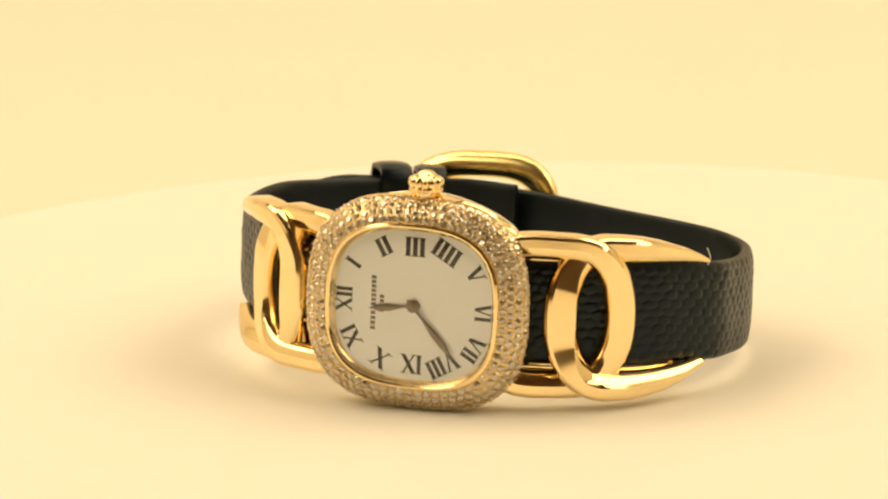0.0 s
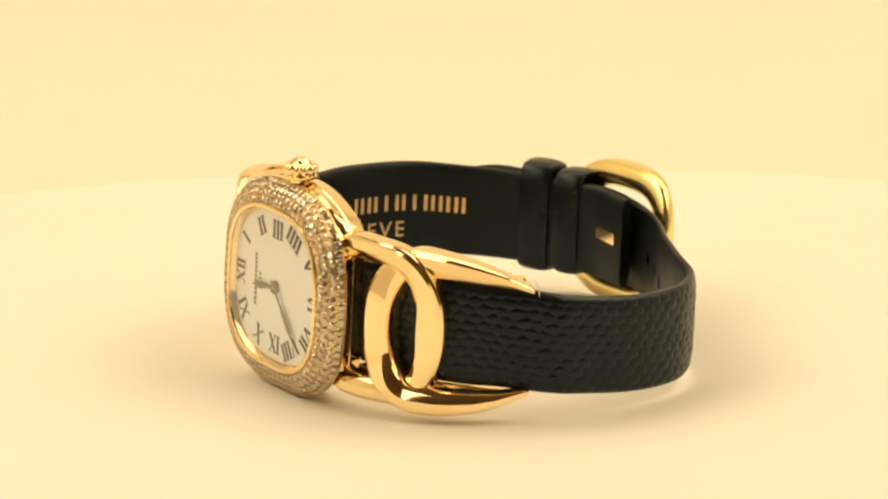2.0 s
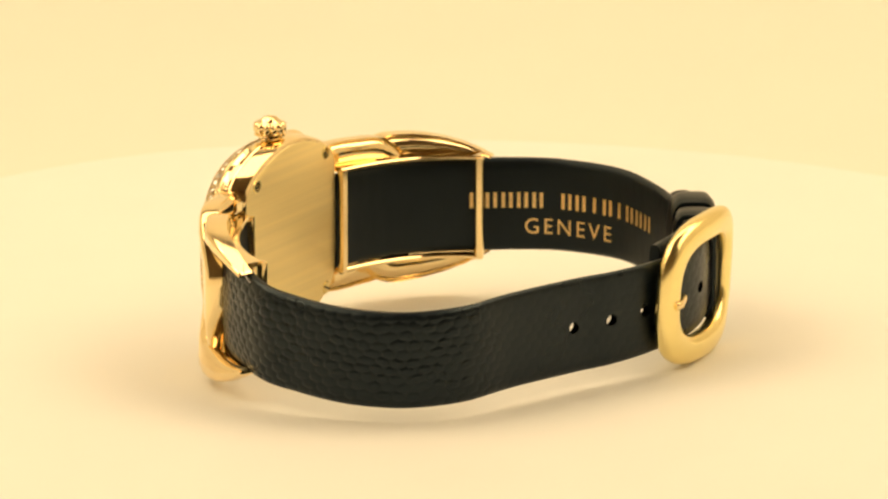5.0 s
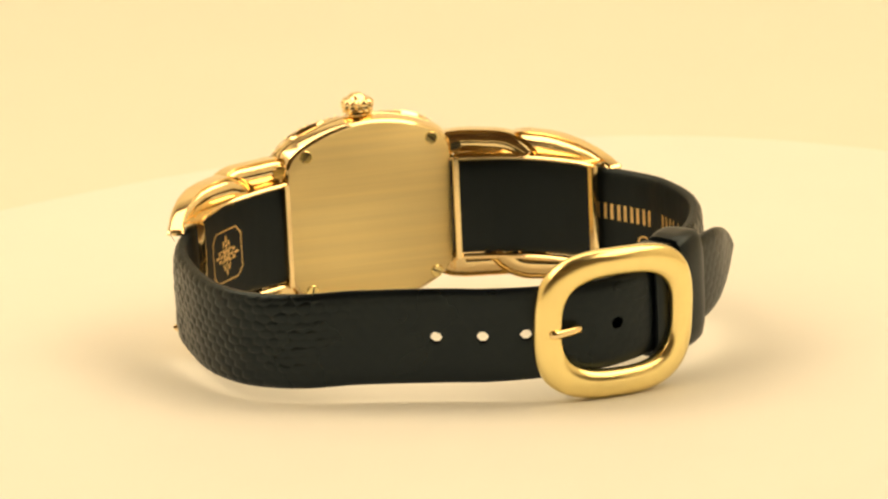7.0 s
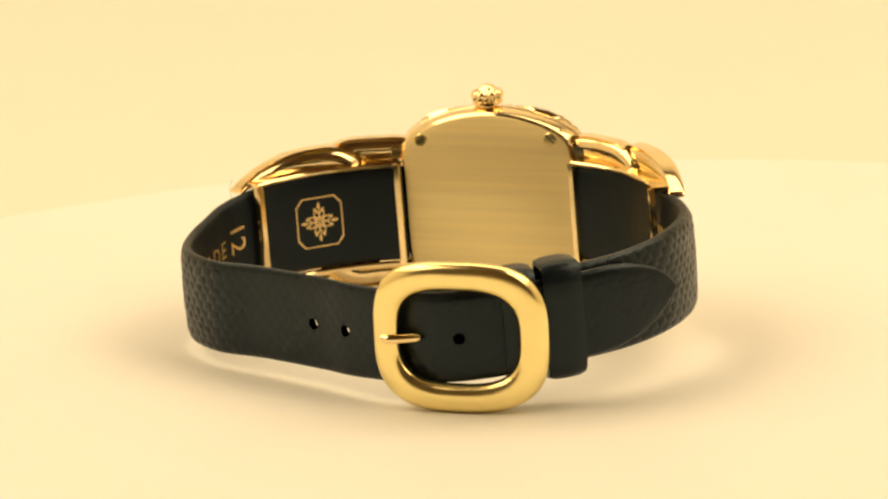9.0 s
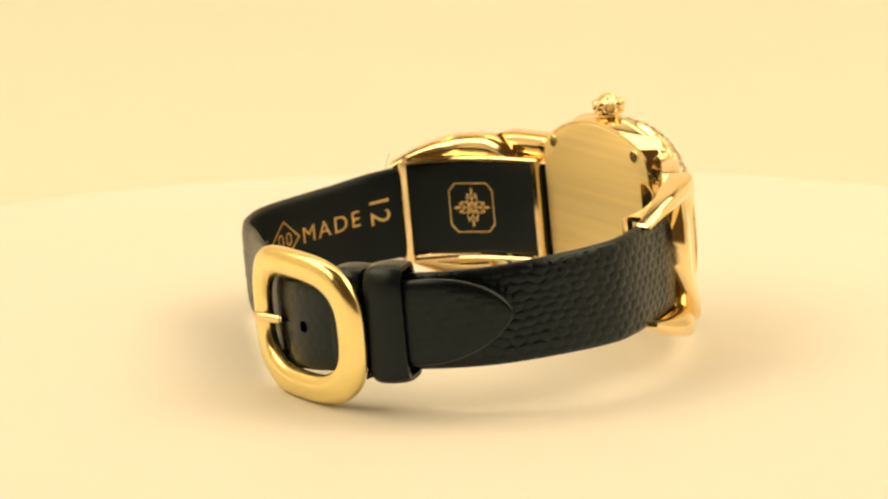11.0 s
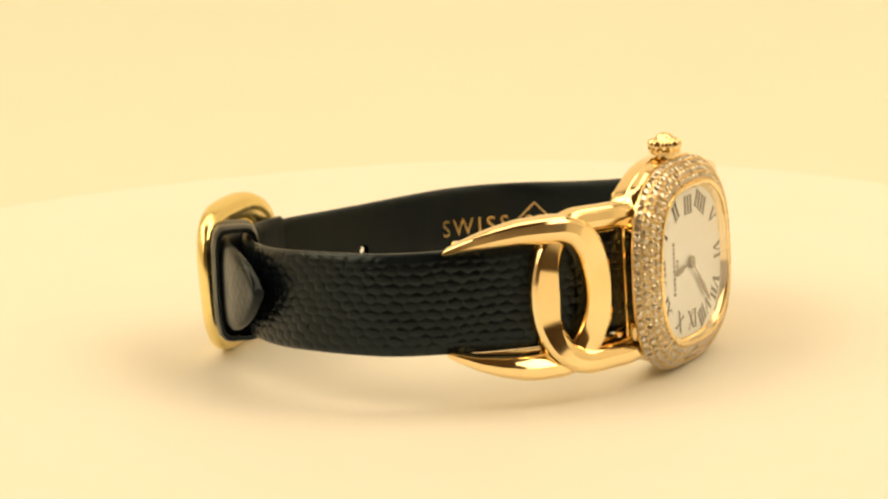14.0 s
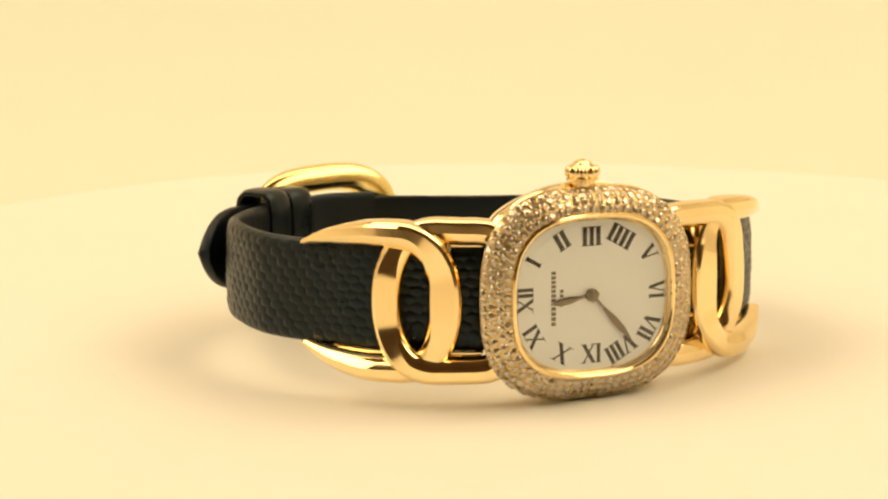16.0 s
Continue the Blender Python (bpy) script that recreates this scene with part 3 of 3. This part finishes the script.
def build_band(band, name, parent, holes=(), tip=False, label=""):
    L = band.run[-1]
    us = np.arange(0, L + 0.01, 0.17)
    nv = 72
    spine = [band.spine(u) for u in us]
    outer, inner = [], []
    for u, (p, t, k) in zip(us, spine):
        half, th = k[0] / 2, k[1] / 2
        if tip and u > L - 10.0:
            q = (u - (L - 10.0)) / 10.0
            half *= max(0.08, (1 - q ** 2.0) ** 0.62)
        t = Vector(t)
        out = (t.cross(UP) if band.sign > 0 else UP.cross(t)).normalized()
        ro, ri = [], []
        for j in range(nv + 1):
            w = -1 + 2 * j / nv
            v = half * w
            pad = max(0.0, 1 - abs(w) ** 7) ** 0.5
            worn = 1.0 if not tip else max(0.22, min(1.0, 1.0 - (u - 46.0) / 12.0))
            h = scale_height(u, v) * pad * worn if 0.25 < u < L - 0.25 else 0
            base = Vector(p) + UP * v
            ro.append(base + out * (th * (0.25 + 0.75 * pad) * (0.85 + 0.15 * math.cos(w * 1.5)) + h - 0.08))
            ri.append(base - out * (th * (0.35 + 0.65 * pad)))
        outer.append(ro)
        inner.append(ri)

    def holed(i, j):
        u = us[i] + 0.085
        v = spine[i][2][0] / 2 * (-1 + 2 * (j + 0.5) / nv)
        return any((u - a) ** 2 + (v - b) ** 2 < 0.7 ** 2 for a, b in holes)

    objs = []
    for nm, rows, mat in (("outer_leather", outer, LIZARD), ("lining", inner, LINING)):
        bm = bmesh.new()
        vs = [[bm.verts.new(p) for p in r] for r in rows]
        for i in range(len(vs) - 1):
            for j in range(nv):
                if not holed(i, j):
                    bm.faces.new((vs[i][j], vs[i + 1][j], vs[i + 1][j + 1], vs[i][j + 1]))
        if nm == "lining":
            # edges and ends join the lining to the outer leather
            ov = [[bm.verts.new(r[0]), bm.verts.new(r[-1])] for r in outer]
            for i in range(len(vs) - 1):
                bm.faces.new((vs[i][0], ov[i][0], ov[i + 1][0], vs[i + 1][0]))
                bm.faces.new((vs[i][nv], vs[i + 1][nv], ov[i + 1][1], ov[i][1]))
            for i in (0, -1):
                e = [bm.verts.new(p) for p in outer[i][1:-1]]
                full = [ov[i][0]] + e + [ov[i][1]]
                for j in range(nv):
                    bm.faces.new((vs[i][j], vs[i][j + 1], full[j + 1], full[j]))
        objs.append(part(nm, bm, mat, parent, label if nm == "outer_leather" else "smooth black leather lining", smooth=60))
    return objs


def text_mesh(s, size, spread=1.0):
    cu = bpy.data.curves.new("stamp", "FONT")
    cu.body, cu.size, cu.align_x, cu.align_y, cu.resolution_u, cu.space_character = s, size, "CENTER", "CENTER", 3, spread
    ob = bpy.data.objects.new("stamp", cu)
    scene.collection.objects.link(ob)
    me = bpy.data.meshes.new_from_object(ob.evaluated_get(bpy.context.evaluated_depsgraph_get()))
    bpy.data.objects.remove(ob)
    bpy.data.curves.remove(cu)
    bm = bmesh.new()
    bm.from_mesh(me)
    bpy.data.meshes.remove(me)
    bmesh.ops.subdivide_edges(bm, edges=[e for e in bm.edges if e.calc_length() > 0.6], cuts=2)
    bmesh.ops.triangulate(bm, faces=bm.faces)
    return bm


def stamp(bm, band, u0, v0, flip, parent, name, label="", turn=0.0):
    """Lay a flat mesh (x reading, y up) on the inner face of a band. flip: -1 where reading runs against the spine."""
    c, s = math.cos(turn), math.sin(turn)
    for v in bm.verts:
        x, y = v.co.x * c - v.co.y * s, v.co.x * s + v.co.y * c
        th = band.spine(u0 + flip * x)[2][1] / 2
        v.co = band.at(u0 + flip * x, v0 + y, -(th + 0.015))
    return part(name, bm, FOIL, parent, label, smooth=0)


def bar_mesh(w, h):
    bm = bmesh.new()
    loft(bm, [[(x, -h / 2, 0), (x, h / 2, 0)] for x in np.linspace(-w / 2, w / 2, 4)], closed=False)
    return bm


def outline_mesh(pts, w):
    """A closed flat outline of width w."""
    bm = bmesh.new()
    n = len(pts)
    ins = [Vector(p) * (1 - w / Vector(p).length) for p in pts]
    a = [bm.verts.new((*p, 0)) for p in pts]
    b = [bm.verts.new((p.x, p.y, 0)) for p in ins]
    for i in range(n):
        bm.faces.new((a[i], a[(i + 1) % n], b[(i + 1) % n], b[i]))
    return bm


def build_strap(watch):
    hu = [RIGHT.near(12.3, 20.0), RIGHT.near(7.7, 22.4), RIGHT.near(3.0, 24.5), RIGHT.near(-7.0, 26.4)]
    holes = [(h, -0.1) for h in hu]
    r = build_band(RIGHT, "right", watch, holes, True, "black lizard-grain leather strap with punched holes")
    l = build_band(LEFT, "left", watch, (), False, "black lizard-grain leather strap with keeper and buckle")
    # gold stamping on the linings
    def reading(band, a, b):
        return 1 if band.near(*b) > band.near(*a) else -1
    fl = reading(LEFT, (-25.4, -5), (-23, 13.6))
    u0, u1 = LEFT.near(-22.6, -11.7), LEFT.near(-22.6, 14.0)
    n = 14
    for i in range(n):
        if i == 5:
            continue
        pitch = (u1 - u0) / n
        for du in (0.0,) if i in (8, 10) else (-0.24, 0.24):
            stamp(bar_mesh(0.46, 2.0), LEFT, u0 + (i + 0.5 + du) * pitch, 0.7, fl, l[1], "stamped_bar")
    stamp(text_mesh("GENEVE", 2.85, 1.3), LEFT, LEFT.near(-25.7, 1.2), -2.75, fl, l[1], "stamped_text")
    fl = reading(RIGHT, (29.6, 8.5), (32.5, -5.6))
    stamp(text_mesh("SWISS", 3.0, 1.32), RIGHT, RIGHT.near(27.6, 11.9), 0.5, fl, r[1], "stamped_text")
    stamp(text_mesh("MADE", 2.95, 1.22), RIGHT, RIGHT.near(33.4, -1.9), 0.6, fl, r[1], "stamped_text")
    stamp(text_mesh("12", 4.0), RIGHT, RIGHT.near(32.3, -8.9), 1.1, fl, r[1], "stamped_text", turn=radians(-90))
    d = RIGHT.near(32.4, 5.5)
    stamp(outline_mesh([(2.7, 0), (0, 2.5), (-2.7, 0), (0, -2.5)], 0.3), RIGHT, d, 0.8, fl, r[1], "stamped_mark")
    for dx in (-0.75, 0.75):
        bm = outline_mesh([(0.5, 0.35), (0.3, 0.8), (-0.3, 0.8), (-0.5, 0.35), (-0.5, -0.35), (-0.3, -0.8), (0.3, -0.8), (0.5, -0.35)], 0.25)
        bmesh.ops.translate(bm, vec=(dx, 0, 0), verts=bm.verts)
        stamp(bm, RIGHT, d, 0.8, fl, r[1], "stamped_mark")
    e = RIGHT.near(*(CASE @ link_point(1, 11.4, -2.8, 0)).to_2d())
    oct_ = [(3.1, 2.2), (2.2, 3.2), (-2.2, 3.2), (-3.1, 2.2), (-3.1, -2.2), (-2.2, -3.2), (2.2, -3.2), (3.1, -2.2)]
    stamp(outline_mesh(oct_, 0.22), RIGHT, e, 0.1, fl, r[1], "stamped_mark")
    # four-petalled cross inside it
    for k in range(4):
        a = k * math.pi / 2
        for dx, dy, ru, rv, tilt, ring_ in ((0.95, 0.36, 0.62, 0.36, 0.5, True), (0.95, -0.36, 0.62, 0.36, -0.5, True), (2.0, 0, 0.5, 0.2, 0, False), (1.62, 0.5, 0.24, 0.17, 0.9, False),
                                            (1.62, -0.5, 0.24, 0.17, -0.9, False), (0.8, 0, 0.75, 0.11, 0, False), (0.45, 0.45, 0.5, 0.1, math.pi / 4, False)):
            bm = bmesh.new()
            lines = []
            for f in (1.0, 0.58) if ring_ else (1.0,):
                line = []
                for t in np.linspace(0, 2 * math.pi, 14, endpoint=False):
                    x, y = ru * f * math.cos(t), rv * f * math.sin(t)
                    x, y = dx + x * math.cos(tilt) - y * math.sin(tilt), dy + x * math.sin(tilt) + y * math.cos(tilt)
                    line.append(bm.verts.new((x * math.cos(a) - y * math.sin(a), x * math.sin(a) + y * math.cos(a), 0)))
                lines.append(line)
            if ring_:
                for i in range(14):
                    bm.faces.new((lines[0][i], lines[0][(i + 1) % 14], lines[1][(i + 1) % 14], lines[1][i]))
            else:
                bm.faces.new(lines[0])
            stamp(bm, RIGHT, e, 0.1, fl, r[1], "stamped_petal")
    # keeper loops round both layers
    for x, y, half, w, hgt in ((-16.3, 20.3, 2.65, 2.0, 6.6), (-12.4, 22.3, 2.5, 1.8, 6.3)):
        u = LEFT.near(x, y)
        bm = bmesh.new()
        rings = []
        for du in np.linspace(-w, w, 7):
            puff = 0.28 * math.sqrt(max(0, 1 - (du / w) ** 2))
            ring = []
            for i in range(32):
                a = 2 * math.pi * i / 32
                c, s = math.cos(a), math.sin(a)
                q = (abs(c) ** 5 + abs(s) ** 5) ** (-1 / 5)
                ring.append(LEFT.at(u + du, 0.4 + (hgt + puff) * q * s, 1.45 + (half + puff) * q * c))
            rings.append(ring)
        for du in (w, -w):
            ring = []
            for i in range(32):
                a = 2 * math.pi * i / 32
                c, s = math.cos(a), math.sin(a)
                q = (abs(c) ** 5 + abs(s) ** 5) ** (-1 / 5)
                ring.append(LEFT.at(u + du, 0.4 + (hgt - 0.5) * q * s, 1.45 + (half - 0.4) * q * c))
            rings.append(ring)
        loft(bm, rings, loop=True)
        part("keeper", bm, LIZARD, watch, "black leather keeper loop", smooth=50)


def build_buckle(watch):
    C = Vector((-6.9, 27.85, 8.9))
    lean = math.tan(radians(4.5))

    def bow(p):
        """Bow the flat frame outwards in the middle and lean its top away from the wrist."""
        return C + Vector((p[0], p[1] + 0.05 * p[0] - 1.55 * (p[0] / 10.15) ** 2 + lean * p[2], p[2]))

    bm = bmesh.new()
    rings = []
    for i in range(96):
        t = 2 * math.pi * i / 96
        o, q = cushion_point(10.15, 8.85, t, 3.0), cushion_point(6.95, 5.5, t, 3.0)
        mid, half = (o + q) / 2, (o - q) / 2
        sec = [(1.0, -0.2), (0.97, 0.2), (0.82, 0.62), (0.5, 0.92), (0.0, 1.02), (-0.5, 0.92), (-0.82, 0.62), (-0.97, 0.2), (-1.0, -0.2), (-0.88, -0.62), (-0.5, -0.96), (0.0, -1.08), (0.5, -0.96), (0.88, -0.62)]
        deep = 1.05 + 0.7 * abs(math.sin(t)) ** 3  # the top and bottom bars are deeper than the sides
        rings.append([bow(mid + half * u + Vector((0, v * (1.05 if v > 0 else deep), 0))) for u, v in sec])
    loft(bm, rings, loop=True)
    frame_ = part("buckle", bm, SATIN, watch, "rounded polished gold buckle frame", smooth=60)
    bm = bmesh.new()
    pts = catmull([(-2.2, 27.1, 8.5), (-1.5, 27.5, 8.5), (-0.4, 27.85, 8.45), (1.0, 28.2, 8.4), (1.9, 28.0, 8.4)], 6)
    rings = []
    for i, p in enumerate(pts):
        t = (pts[min(i + 1, len(pts) - 1)] - pts[max(i - 1, 0)]).normalized()
        n = t.cross(Vector((0, 0, 1)))
        r = 0.56 if 1 < i < len(pts) - 2 else 0.42
        rings.append([p + n * (r * math.cos(a)) + Vector((0, 0, r * math.sin(a))) for a in np.linspace(0, 2 * math.pi, 12, endpoint=False)])
    loft(bm, rings, caps=(True, True))
    part("prong", bm, GOLD, frame_, "gold buckle prong")
    bm = bmesh.new()
    u = LEFT.near(-5.0, 23.2)
    loft(bm, [[LEFT.at(u + du, 0.3 + dv, -n) for du, dv in ((-2.2, -0.7), (2.2, -0.7), (2.2, 0.7), (-2.2, 0.7))] for n in (0.5, 1.15)], caps=(True, True))
    part("prong_root", bm, GOLD, frame_)
    bm = bmesh.new()
    ring = lambda z: [Vector((-14.9 + 0.6 * math.cos(a), 26.2 + 0.6 * math.sin(a) + lean * (z - 8.85), z)) for a in np.linspace(0, 2 * math.pi, 12, endpoint=False)]
    loft(bm, [ring(3.4), ring(14.4)], caps=(True, True))
    part("buckle_bar", bm, GOLD, frame_)


def build_thread(watch):
    bm = bmesh.new()
    pts = catmull([(32.6, -10.4, 14.6), (33.0, -10.8, 15.6), (32.9, -11.0, 16.2), (32.7, -11.1, 16.8)], 5)
    rings = [[p + Vector((0.07 * math.cos(a), 0.07 * math.sin(a), 0)) for a in (0, 2.1, 4.2)] for p in pts]
    loft(bm, rings, caps=(True, True))
    part("thread", bm, PAPER, watch, "loose pale thread at the strap's edge")


def build_watch():
    watch = tagged(new("wristwatch"), "gold cushion-shaped wristwatch with diamond bezel and black lizard strap", "wristwatch")
    build_case(watch)
    build_link(1, watch)
    build_link(-1, watch)
    build_strap(watch)
    build_buckle(watch)
    build_thread(watch)
    return watch


build_setting()
turntable = build_turntable()
wristwatch = build_watch()

# the turn of the plate and the watch on it: seconds, degrees
TURN = [(0.0, -18.91), (0.5, -28.84), (1.0, -38.77), (1.5, -48.69), (2.0, -58.6), (2.5, -68.49), (3.0, -78.38), (3.5, -88.26), (4.0, -98.11), (6.5, -147.23), (7.0, -157.02), (7.5, -166.81), (8.0, -176.6),
        (8.5, -186.39), (9.0, -196.19), (11.5, -245.56), (12.0, -255.47), (12.5, -265.39), (13.0, -275.33), (13.5, -285.28), (14.0, -295.28), (14.5, -305.3), (15.0, -315.35), (15.5, -325.41), (16.0, -335.49)]


def motions():
    rows = [(t, pose(0, 0, 0, 0, 0, a)) for t, a in TURN]
    walk(turntable, rows)
    walk(wristwatch, rows)


motions()
